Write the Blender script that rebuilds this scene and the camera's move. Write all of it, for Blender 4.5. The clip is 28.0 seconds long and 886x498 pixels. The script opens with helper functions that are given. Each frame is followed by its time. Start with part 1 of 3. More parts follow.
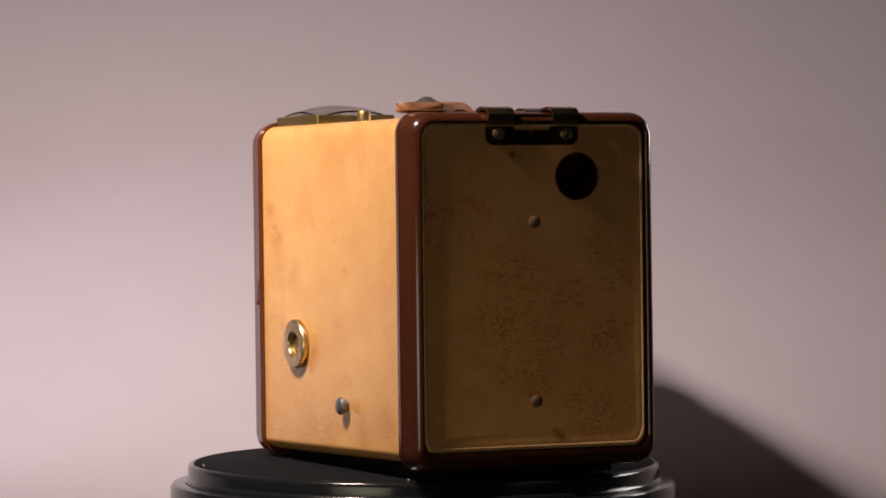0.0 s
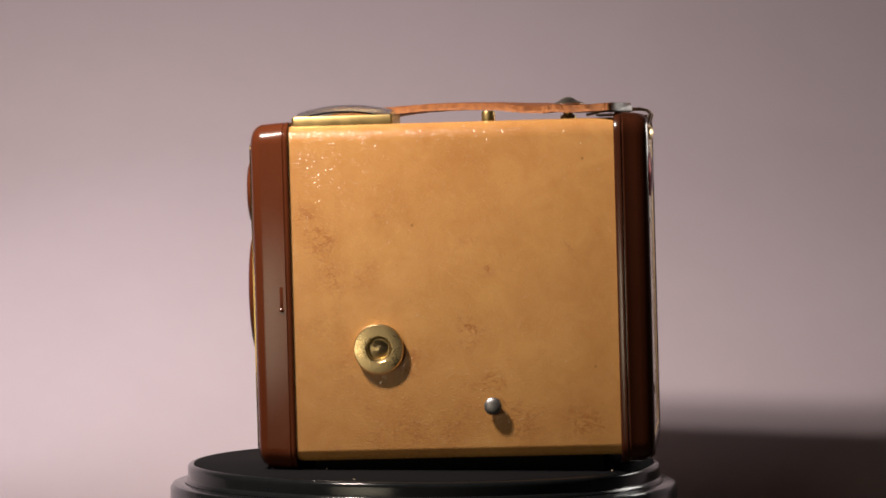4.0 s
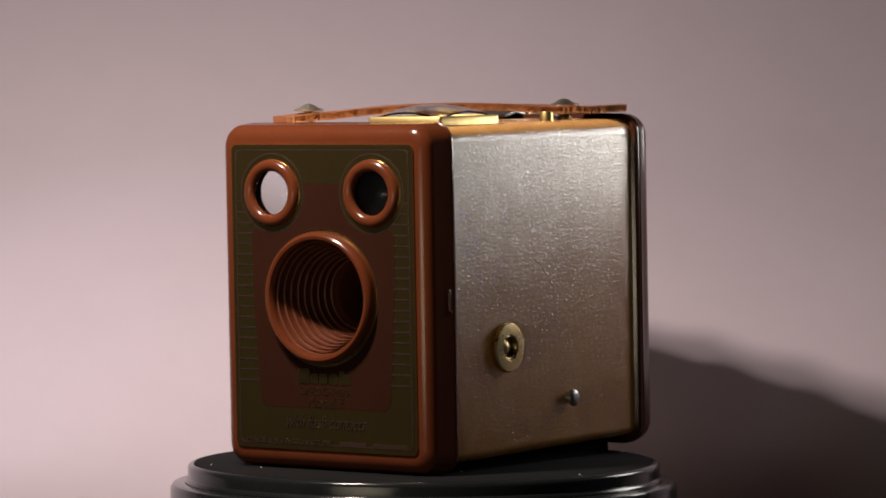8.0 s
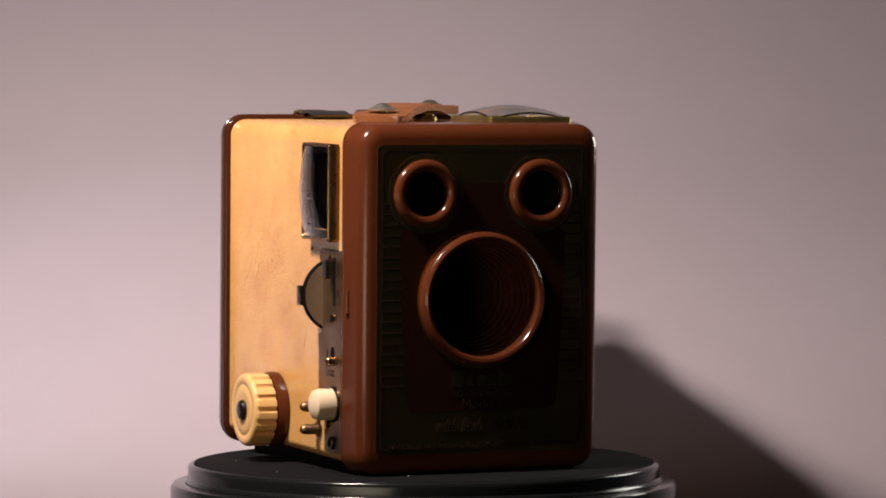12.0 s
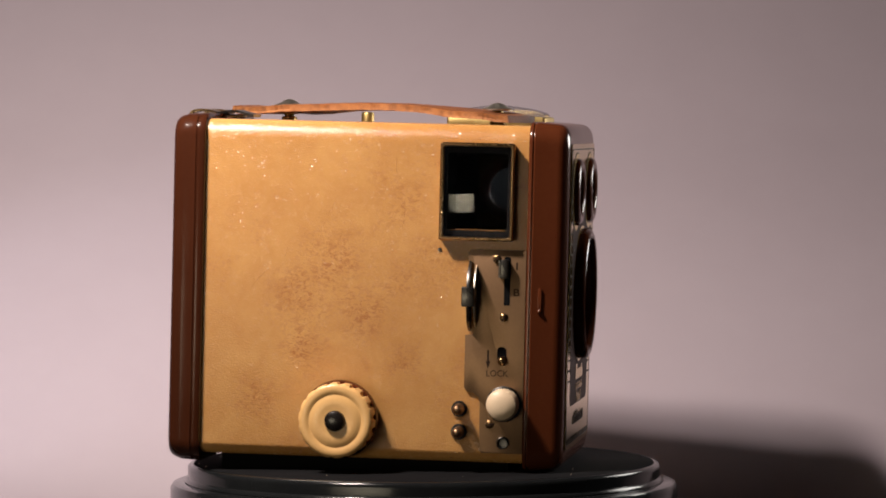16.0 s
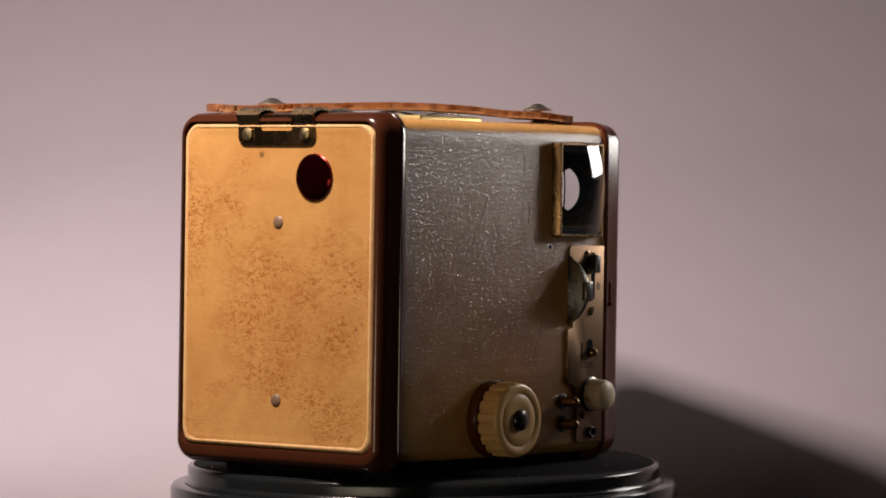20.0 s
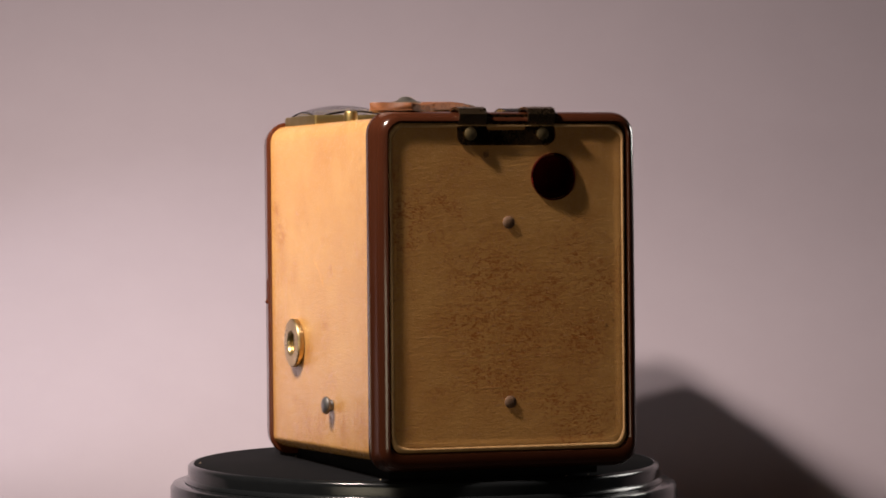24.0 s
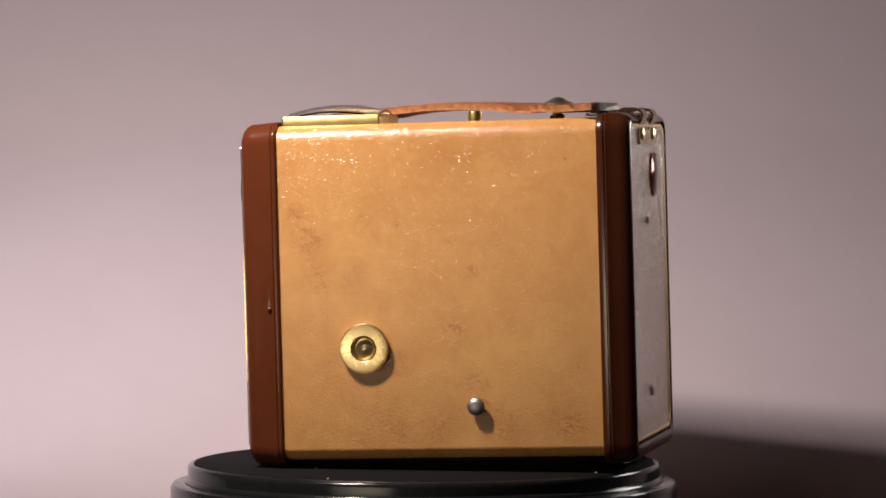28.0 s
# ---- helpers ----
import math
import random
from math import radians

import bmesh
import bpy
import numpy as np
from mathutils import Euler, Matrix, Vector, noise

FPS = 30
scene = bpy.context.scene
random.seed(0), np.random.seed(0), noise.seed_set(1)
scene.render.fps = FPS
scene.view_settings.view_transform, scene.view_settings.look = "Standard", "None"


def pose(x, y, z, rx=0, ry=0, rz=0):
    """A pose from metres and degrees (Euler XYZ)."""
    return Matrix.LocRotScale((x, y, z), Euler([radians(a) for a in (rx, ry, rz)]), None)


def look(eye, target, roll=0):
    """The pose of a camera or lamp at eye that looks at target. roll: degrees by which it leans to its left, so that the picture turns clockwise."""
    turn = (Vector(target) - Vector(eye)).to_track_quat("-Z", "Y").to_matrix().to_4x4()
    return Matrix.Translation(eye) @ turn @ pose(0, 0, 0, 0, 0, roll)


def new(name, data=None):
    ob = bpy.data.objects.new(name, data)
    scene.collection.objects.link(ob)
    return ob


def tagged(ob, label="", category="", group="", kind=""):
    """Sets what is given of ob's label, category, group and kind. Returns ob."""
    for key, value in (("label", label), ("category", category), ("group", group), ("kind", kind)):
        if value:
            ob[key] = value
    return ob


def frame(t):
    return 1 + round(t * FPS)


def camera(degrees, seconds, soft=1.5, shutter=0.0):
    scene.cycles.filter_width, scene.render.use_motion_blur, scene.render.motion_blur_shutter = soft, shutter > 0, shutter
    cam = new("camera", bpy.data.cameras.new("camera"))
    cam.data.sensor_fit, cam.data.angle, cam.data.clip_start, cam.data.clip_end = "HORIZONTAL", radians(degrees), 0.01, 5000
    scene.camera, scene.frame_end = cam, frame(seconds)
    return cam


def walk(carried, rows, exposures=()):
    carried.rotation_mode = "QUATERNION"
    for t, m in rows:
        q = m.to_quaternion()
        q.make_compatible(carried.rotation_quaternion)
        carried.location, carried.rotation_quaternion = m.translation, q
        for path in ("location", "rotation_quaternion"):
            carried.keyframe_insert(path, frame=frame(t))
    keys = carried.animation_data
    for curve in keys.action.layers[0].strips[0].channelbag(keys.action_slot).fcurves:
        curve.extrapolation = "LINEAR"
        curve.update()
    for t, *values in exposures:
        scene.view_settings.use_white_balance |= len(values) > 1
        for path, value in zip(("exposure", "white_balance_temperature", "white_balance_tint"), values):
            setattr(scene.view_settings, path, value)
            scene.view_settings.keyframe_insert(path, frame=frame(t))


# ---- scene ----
# ---------------------------------------------------------------- camera
S = 0.00256                      # metres for one unit of the plan
TOP = 0.050                      # height of the turntable's top above the sweep
EYE_Z = TOP + 43.0 * S
cam = camera(13.173, 28.0, 1.8)
EYE = pose(0.0, -500 * S, EYE_Z, 90 - 1.753, 0, -0.2915) @ pose(0, 0, 0, 0, 0, -0.110)
walk(cam, [(0.0, EYE), (28.0, EYE)])

# ---------------------------------------------------------------- light
world = bpy.data.worlds.new("studio_air")
scene.world = world
world.use_nodes = True
world.node_tree.nodes["Background"].inputs[0].default_value = (0.36, 0.50, 0.60, 1)
world.node_tree.nodes["Background"].inputs[1].default_value = 0.030


def area_lamp(name, eye, target, sx, sy, watts, colour, spread=180):
    d = bpy.data.lights.new(name, "AREA")
    d.shape, d.size, d.size_y, d.energy, d.color, d.spread = "RECTANGLE", sx, sy, watts, colour, radians(spread)
    ob = new(name, d)
    ob.matrix_basis = look(eye, target)
    return ob


# a pair of small key lamps high at the front, a low pale panel below them, a rim lamp behind, and a cool lamp on the paper
area_lamp("key_lamp", (-0.164, -0.161, EYE_Z + 0.231), (-0.05, 0.03, TOP + 0.07), 0.032, 0.032, 1.05, (1, 0.86, 0.76), 130)
area_lamp("key_lamp", (-0.303, -0.244, EYE_Z + 0.397), (-0.11, 0.05, TOP + 0.09), 0.024, 0.024, 1.08, (1, 0.86, 0.76), 130)
area_lamp("front_panel", (-0.283, -0.529, TOP + 0.012), (0, 0, TOP + 0.040), 0.29, 0.115, 0.0245, (1, 0.86, 0.62), 40)
area_lamp("rim_lamp", (0.289, 0.140, TOP + 0.155), (0.020, 0, TOP + 0.091), 0.125, 0.09, 0.100, (0.99, 0.95, 0.89), 76)
d = bpy.data.lights.new("backdrop_lamp", "SPOT")
d.energy, d.color, d.spot_size, d.spot_blend, d.shadow_soft_size = 2.45, (0.90, 0.89, 1.0), radians(24), 0.9, 0.012
new("backdrop_lamp", d).matrix_basis = look((-0.46, -0.12, TOP + 0.10), (-0.180, 0.135, TOP + 0.034))


# ---------------------------------------------------------------- materials
def shader(name, colour, rough=0.5, metal=0.0, coat=0.0):
    m = bpy.data.materials.new(name)
    m.use_nodes = True
    b = m.node_tree.nodes["Principled BSDF"]
    b.inputs["Base Color"].default_value = (*colour, 1)
    b.inputs["Roughness"].default_value = rough
    b.inputs["Metallic"].default_value = metal
    b.inputs["Coat Weight"].default_value = coat
    b.inputs["Coat Roughness"].default_value = 0.1
    return m, m.node_tree.nodes, m.node_tree.links, b


def noise_tex(nodes, links, co, scale, detail=4.0, rough=0.55, distort=0.0):
    n = nodes.new("ShaderNodeTexNoise")
    n.inputs["Scale"].default_value = scale
    n.inputs["Detail"].default_value = detail
    n.inputs["Roughness"].default_value = rough
    n.inputs["Distortion"].default_value = distort
    links.new(co, n.inputs["Vector"])
    return n.outputs["Fac"]


def ramp(nodes, links, fac, stops):
    r = nodes.new("ShaderNodeValToRGB")
    el = r.color_ramp.elements
    while len(el) < len(stops):
        el.new(0.5)
    for e, (p, c) in zip(el, stops):
        e.position = p
        e.color = (*c, 1) if len(c) == 3 else c
    links.new(fac, r.inputs["Fac"])
    return r.outputs["Color"]


def blend(nodes, links, fac, a, b, mode="MIX"):
    n = nodes.new("ShaderNodeMix")
    n.data_type, n.blend_type = "RGBA", mode
    for v, sock in ((fac, n.inputs[0]), (a, n.inputs[6]), (b, n.inputs[7])):
        if isinstance(v, (int, float)):
            sock.default_value = v
        elif isinstance(v, tuple):
            sock.default_value = (*v, 1)
        else:
            links.new(v, sock)
    return n.outputs[2]


def coords(nodes):
    return nodes.new("ShaderNodeTexCoord").outputs["Object"]


def bumped(nodes, links, b, height, strength, distance):
    n = nodes.new("ShaderNodeBump")
    n.inputs["Strength"].default_value = strength
    n.inputs["Distance"].default_value = distance
    links.new(height, n.inputs["Height"])
    links.new(n.outputs["Normal"], b.inputs["Normal"])


def g(v):
    return (v, v, v)


def varied(name, colour, other, scale, rough=0.5, metal=0.0, coat=0.0, bump=0.0, rough_span=0.12):
    """A surface with two scales of variation in colour, gloss and relief."""
    m, nodes, links, b = shader(name, colour, rough, metal, coat)
    co = coords(nodes)
    big, fine = noise_tex(nodes, links, co, scale, 5), noise_tex(nodes, links, co, scale * 14, 3)
    mix = blend(nodes, links, 0.35, ramp(nodes, links, big, [(0.3, g(0)), (0.7, g(1))]), ramp(nodes, links, fine, [(0.35, g(0)), (0.65, g(1))]))
    links.new(blend(nodes, links, mix, colour, other), b.inputs["Base Color"])
    links.new(ramp(nodes, links, mix, [(0.0, g(max(0.02, rough - rough_span))), (1.0, g(min(1, rough + rough_span)))]), b.inputs["Roughness"])
    if bump:
        bumped(nodes, links, b, fine, 0.5, bump)
    return m


def leather(name, stain, stain_low, grain, gloss, places=(), creased=0.0):
    """Pale tan leathercloth: pebbled grain, rubbed brown patches and pale scratches."""
    m, nodes, links, b = shader(name, (0.62, 0.37, 0.13), 0.42)
    b.inputs["IOR"].default_value = gloss
    b.inputs["Diffuse Roughness"].default_value = 0.9
    co = coords(nodes)
    tone = blend(nodes, links, 0.5, noise_tex(nodes, links, co, 26, 4), noise_tex(nodes, links, co, 95, 5, 0.65, 0.8))
    base = blend(nodes, links, ramp(nodes, links, tone, [(0.36, g(0)), (0.66, g(1))]), (0.70, 0.382, 0.126), (0.58, 0.280, 0.084))
    patch = ramp(nodes, links, noise_tex(nodes, links, co, 38, 6, 0.6, 0.6), [(stain_low, g(0)), (stain_low + 0.16, g(1))])
    flat = nodes.new("ShaderNodeMapping")
    flat.inputs["Scale"].default_value = (1, 1, 1.7)
    links.new(co, flat.inputs["Vector"])
    stretch = flat.outputs["Vector"]
    speck = ramp(nodes, links, noise_tex(nodes, links, stretch, 480, 5, 0.72, 1.3), [(0.47, g(0)), (0.59, g(1))])
    # patches with places of their own: (x, y, z, radius)
    wob = nodes.new("ShaderNodeTexNoise")
    wob.inputs["Scale"].default_value = 120
    links.new(co, wob.inputs["Vector"])
    shift = nodes.new("ShaderNodeVectorMath")
    shift.operation = "MULTIPLY_ADD"
    links.new(wob.outputs["Color"], shift.inputs[0])
    shift.inputs[1].default_value = (0.012, 0.012, 0.012)
    links.new(co, shift.inputs[2])
    for x, y, z, r in places:
        far = nodes.new("ShaderNodeVectorMath")
        far.operation = "DISTANCE"
        links.new(shift.outputs["Vector"], far.inputs[0])
        far.inputs[1].default_value = (x + .006, y + .006, z + .006)
        rng_ = nodes.new("ShaderNodeMapRange")
        rng_.inputs["From Min"].default_value, rng_.inputs["From Max"].default_value = r, r * 0.25
        links.new(far.outputs["Value"], rng_.inputs["Value"])
        patch = blend(nodes, links, 1.0, patch, rng_.outputs["Result"], "LIGHTEN")
    rub = blend(nodes, links, 1.0, patch, speck, "MULTIPLY")
    rub = blend(nodes, links, 1.0, rub, g(stain), "MULTIPLY")
    col = blend(nodes, links, rub, base, (0.40, 0.125, 0.026))
    spot = ramp(nodes, links, noise_tex(nodes, links, co, 210, 2, 0.4), [(0.76, g(0)), (0.80, g(0.8))])
    col = blend(nodes, links, spot, col, (0.22, 0.10, 0.035))
    links.new(col, b.inputs["Base Color"])
    # grain: small stretched cells, with long thin scratches over it
    mp = nodes.new("ShaderNodeMapping")
    mp.inputs["Scale"].default_value = (1, 1, 1.5)
    links.new(co, mp.inputs["Vector"])
    pebble = noise_tex(nodes, links, mp.outputs["Vector"], grain, 3, 0.6, 0.4)
    sc = nodes.new("ShaderNodeMapping")
    sc.inputs["Rotation"].default_value = (0.7, 0.5, 0.3)
    sc.inputs["Scale"].default_value = (40, 900, 900)
    links.new(co, sc.inputs["Vector"])
    line = ramp(nodes, links, noise_tex(nodes, links, sc.outputs["Vector"], 1.0, 1), [(0.73, g(0)), (0.78, g(1))])
    links.new(blend(nodes, links, blend(nodes, links, 1.0, line, g(0.14), "MULTIPLY"), col, (0.78, 0.50, 0.24)), b.inputs["Base Color"])
    relief = blend(nodes, links, 0.45, pebble, line, "ADD")
    if creased:
        fold = nodes.new("ShaderNodeTexNoise")
        fold.inputs["Scale"].default_value = 420
        fold.inputs["Detail"].default_value = 4
        fold.inputs["Distortion"].default_value = 0.8
        long = nodes.new("ShaderNodeMapping")
        long.inputs["Scale"].default_value = (0.45, 0.45, 1.9)
        links.new(co, long.inputs["Vector"])
        links.new(long.outputs["Vector"], fold.inputs["Vector"])
        relief = blend(nodes, links, creased, relief, fold.outputs["Fac"], "ADD")
    bumped(nodes, links, b, relief, 0.22 if creased else 0.34, 0.00034)
    # the varnish over the cloth takes the grain more sharply than the cloth does
    b.inputs["Coat Weight"].default_value = 0.95 if creased else 0.6
    b.inputs["Coat IOR"].default_value = 2.5 if creased else 1.72
    b.inputs["Coat Roughness"].default_value = 0.13 if creased else 0.16
    fine = nodes.new("ShaderNodeBump")
    fine.inputs["Strength"].default_value = 0.50 if creased else 0.70
    fine.inputs["Distance"].default_value = 0.0006
    cell = nodes.new("ShaderNodeMapping")
    cell.inputs["Scale"].default_value = (0.6, 0.6, 1.9) if creased else (0.85, 0.85, 1.4)
    links.new(co, cell.inputs["Vector"])
    hide = noise_tex(nodes, links, cell.outputs["Vector"], 900 if creased else 950, 3 if creased else 2, 0.5 if creased else 0.4, 1.2 if creased else 0.6)
    links.new(hide, fine.inputs["Height"])
    links.new(fine.outputs["Normal"], b.inputs["Coat Normal"])
    links.new(ramp(nodes, links, blend(nodes, links, 0.5, pebble, rub), [(0.1, g(0.25)), (0.8, g(0.33))]), b.inputs["Roughness"])
    return m


LEATHER = leather("tan_leathercloth", 0.72, 0.56, 1250, 1.38, [(.0425, -.047, .083, .006), (.0425, -.041, .073, .009), (.0425, -.038, .063, .007), (.0425, -.027, .063, .004), (.0425, -.022, .080, .003), (.0425, -.014, .033, .005),
                                                        (.0425, .006, .043, .007), (.0425, .012, .026, .006), (.0425, .022, .014, .009), (.0425, .042, .013, .010), (.0425, -.034, .037, .004), (.0425, .012, .062, .005), (.0425, .0394, .070, .0030),
                                                        (-.0425, .012, .066, .017), (-.0425, .022, .055, .016), (-.0425, .002, .050, .014), (-.0425, -.010, .060, .010), (-.0425, .020, .038, .012), (-.0425, -.012, .035, .009), (-.0425, .036, .020, .009)])
LEATHER_BACK = leather("rubbed_leathercloth", 0.90, 0.47, 1100, 1.45, [(.006, .063, .062, .020), (.012, .063, .046, .018), (-.004, .063, .040, .016), (-.012, .063, .054, .014), (.010, .063, .030, .012), (-.014, .063, .022, .012), (-.022, .063, .066, .010), (-.024, .063, .040, .016), (-.030, .063, .058, .012), (-.026, .063, .016, .014), (.000, .063, .030, .016)], 0.9)
BROWN = varied("brown_bakelite", (0.080, 0.0195, 0.0075), (0.094, 0.025, 0.0093), 60, 0.18, 0, 0.0, 0.00001, 0.04)
BROWN.node_tree.nodes["Principled BSDF"].inputs["Specular IOR Level"].default_value = 0.34
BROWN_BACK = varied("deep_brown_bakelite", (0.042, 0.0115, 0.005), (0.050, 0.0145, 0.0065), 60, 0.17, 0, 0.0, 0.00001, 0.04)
DARK_BROWN = varied("dark_brown_lacquer", (0.021, 0.0070, 0.0040), (0.025, 0.0085, 0.0048), 50, 0.5, 0, 0.0, 0, 0.03)
BLACK = varied("black_plastic", (0.008, 0.009, 0.010), (0.012, 0.013, 0.014), 40, 0.16, 0, 0.0, 0.00001, 0.04)
BLACK.node_tree.nodes["Principled BSDF"].inputs["Specular IOR Level"].default_value = 0.30
DARK_BROWN.node_tree.nodes["Principled BSDF"].inputs["Specular IOR Level"].default_value = 0.06
VOID = shader("matt_black", (0.006, 0.006, 0.007), 0.9)[0]
VOID.node_tree.nodes["Principled BSDF"].inputs["Specular IOR Level"].default_value = 0.08
PAPER = varied("mauve_paper", (0.418, 0.361, 0.412), (0.400, 0.345, 0.394), 3, 0.92)
GOLD = varied("brushed_gold_plate", (0.70, 0.495, 0.180), (0.67, 0.47, 0.168), 45, 0.14, 0.98, 0, 0, 0.03)
GOLD_INK = varied("gold_ink", (0.72, 0.515, 0.195), (0.69, 0.49, 0.18), 60, 0.24, 1.0, 0, 0, 0.03)
BRASS = varied("worn_brass", (0.52, 0.38, 0.15), (0.42, 0.30, 0.12), 160, 0.40, 1.0, 0, 0.00002)
NICKEL = varied("nickel", (0.80, 0.74, 0.64), (0.66, 0.61, 0.52), 140, 0.36, 1.0, 0, 0.00001)
PALE_BRASS = varied("pale_brass", (0.72, 0.55, 0.29), (0.60, 0.45, 0.23), 160, 0.32, 1.0, 0, 0.00002)
BRONZE = varied("dull_bronze", (0.27, 0.165, 0.095), (0.235, 0.142, 0.082), 90, 0.42, 1.0, 0, 0.00001, 0.05)
CLASP = varied("worn_gilt_brass", (0.40, 0.27, 0.15), (0.30, 0.20, 0.12), 70, 0.30, 1.0, 0, 0.00002)
DARK_BRASS = varied("browned_brass", (0.28, 0.17, 0.080), (0.23, 0.138, 0.066), 80, 0.30, 1.0, 0, 0.00002)
HOOD = varied("satin_brown_bakelite", (0.100, 0.026, 0.010), (0.084, 0.021, 0.008), 60, 0.40, 0, 0.0, 0.00001, 0.04)
HUB = varied("dark_brown_hub_plastic", (0.010, 0.007, 0.006), (0.007, 0.005, 0.0045), 90, 0.28)
STEEL = varied("dark_steel", (0.16, 0.15, 0.14), (0.10, 0.095, 0.09), 120, 0.30, 1.0)
DULL = varied("dull_stud_metal", (0.20, 0.115, 0.070), (0.15, 0.085, 0.052), 160, 0.5, 0.1)
PIN_GREY = varied("grey_pin_metal", (0.34, 0.33, 0.33), (0.24, 0.23, 0.23), 140, 0.42, 0.9, 0, 0.00001)
IVORY = varied("aged_ivory_plastic", (0.76, 0.46, 0.18), (0.70, 0.40, 0.15), 70, 0.40, 0, 0.1, 0.00002)
WHITE = varied("cream_plastic", (0.76, 0.60, 0.42), (0.70, 0.53, 0.36), 120, 0.45)
STRAP = varied("orange_strap_leather", (0.27, 0.088, 0.022), (0.105, 0.034, 0.012), 95, 0.46, 0, 0.0, 0.00016, 0.10)
RAW = varied("raw_strap_edge", (0.40, 0.155, 0.042), (0.13, 0.045, 0.016), 330, 0.8, 0, 0, 0.0002)
INK = varied("brown_ink", (0.020, 0.010, 0.007), (0.026, 0.012, 0.008), 200, 0.6)
INK.node_tree.nodes["Principled BSDF"].inputs["Specular IOR Level"].default_value = 0.2
SCRATCH = varied("raised_scratch", (0.70, 0.37, 0.135), (0.62, 0.31, 0.10), 300, 0.5)
RED = varied("ruby_window", (0.10, 0.006, 0.005), (0.08, 0.0045, 0.004), 260, 0.10, 0.95, 0, 0.00001, 0.03)
# mirror tint darkened to hold down the lamp's reflection in the finder
MIRROR = varied("dimmed_mirror", (0.34, 0.35, 0.36), (0.28, 0.29, 0.30), 90, 0.06, 1.0, 0, 0, 0.03)
GLASS, gn, gl, gb = shader("clear_glass", (0.95, 0.97, 0.97), 0.02)
gb.inputs["Transmission Weight"].default_value = 1.0
gb.inputs["IOR"].default_value = 1.42
DIM_GLASS, gn, gl, gb = shader("bloomed_glass", (0.6, 0.62, 0.64), 0.05)
gb.inputs["Transmission Weight"].default_value = 1.0
gb.inputs["IOR"].default_value = 1.10
COATED, gn, gl, gb = shader("coated_glass", (0.95, 0.97, 0.97), 0.02)
gb.inputs["Transmission Weight"].default_value = 1.0
gb.inputs["IOR"].default_value = 1.28


# ---------------------------------------------------------------- mesh helpers
def part(name, bm, mat, parent=None, label="", angle=35):
    me = bpy.data.meshes.new(name)
    bmesh.ops.recalc_face_normals(bm, faces=bm.faces[:])
    bm.to_mesh(me)
    bm.free()
    me.materials.append(mat)
    me.polygons.foreach_set("use_smooth", [True] * len(me.polygons))
    me.set_sharp_from_angle(angle=radians(angle))
    ob = new(name, me)
    ob.parent = parent
    return tagged(ob, label) if label else ob


def moved(bm, m):
    bmesh.ops.transform(bm, matrix=m, verts=bm.verts[:])
    return bm


def joined(*bms):
    out = bms[0]
    for b in bms[1:]:
        me = bpy.data.meshes.new("join")
        b.to_mesh(me)
        b.free()
        out.from_mesh(me)
        bpy.data.meshes.remove(me)
    return out


def box_bm(x0, x1, y0, y1, z0, z1, r=0.0, seg=2):
    bm = bmesh.new()
    bmesh.ops.create_cube(bm, size=1)
    for v in bm.verts:
        v.co = Vector((x0 + (v.co.x + .5) * (x1 - x0), y0 + (v.co.y + .5) * (y1 - y0), z0 + (v.co.z + .5) * (z1 - z0)))
    if r:
        bmesh.ops.bevel(bm, geom=bm.edges[:], offset=r, segments=seg, profile=0.5, affect="EDGES", clamp_overlap=True)
    return bm


def lathe_bm(profile, n=40):
    """Turn a profile of (radius, height) round z."""
    bm = bmesh.new()
    rings = []
    for r, z in profile:
        if r < 1e-7:
            rings.append([bm.verts.new((0, 0, z))])
        else:
            rings.append([bm.verts.new((r * math.cos(2 * math.pi * i / n), r * math.sin(2 * math.pi * i / n), z)) for i in range(n)])
    for a, b in zip(rings, rings[1:]):
        for i in range(n):
            j = (i + 1) % n
            q = [a[i % len(a)], a[j % len(a)], b[j % len(b)], b[i % len(b)]]
            q = [v for k, v in enumerate(q) if v not in q[:k]]
            if len(q) > 2:
                bm.faces.new(q)
    return bm


def rrect(w, h, r, cx=0.0, cy=0.0, k=6):
    """Points of a rounded rectangle with its centre at cx, cy."""
    out = []
    for sx, sy, a0 in ((1, 1, 0), (-1, 1, 90), (-1, -1, 180), (1, -1, 270)):
        for i in range(k + 1):
            a = radians(a0 + 90 * i / k)
            out.append((cx + sx * (w / 2 - r) + r * math.cos(a), cy + sy * (h / 2 - r) + r * math.sin(a)))
    return out


def circle(r, n=48, cx=0.0, cy=0.0):
    return [(cx + r * math.cos(2 * math.pi * i / n), cy + r * math.sin(2 * math.pi * i / n)) for i in range(n)]


def loft_bm(rings, cap0=True, cap1=True):
    """Skin closed rings of equal counts of 3D points."""
    bm = bmesh.new()
    vs = [[bm.verts.new(p) for p in ring] for ring in rings]
    n = len(vs[0])
    for a, b in zip(vs, vs[1:]):
        for i in range(n):
            j = (i + 1) % n
            bm.faces.new((a[i], a[j], b[j], b[i]))
    if cap0:
        bm.faces.new(vs[0][::-1])
    if cap1:
        bm.faces.new(vs[-1])
    return bm


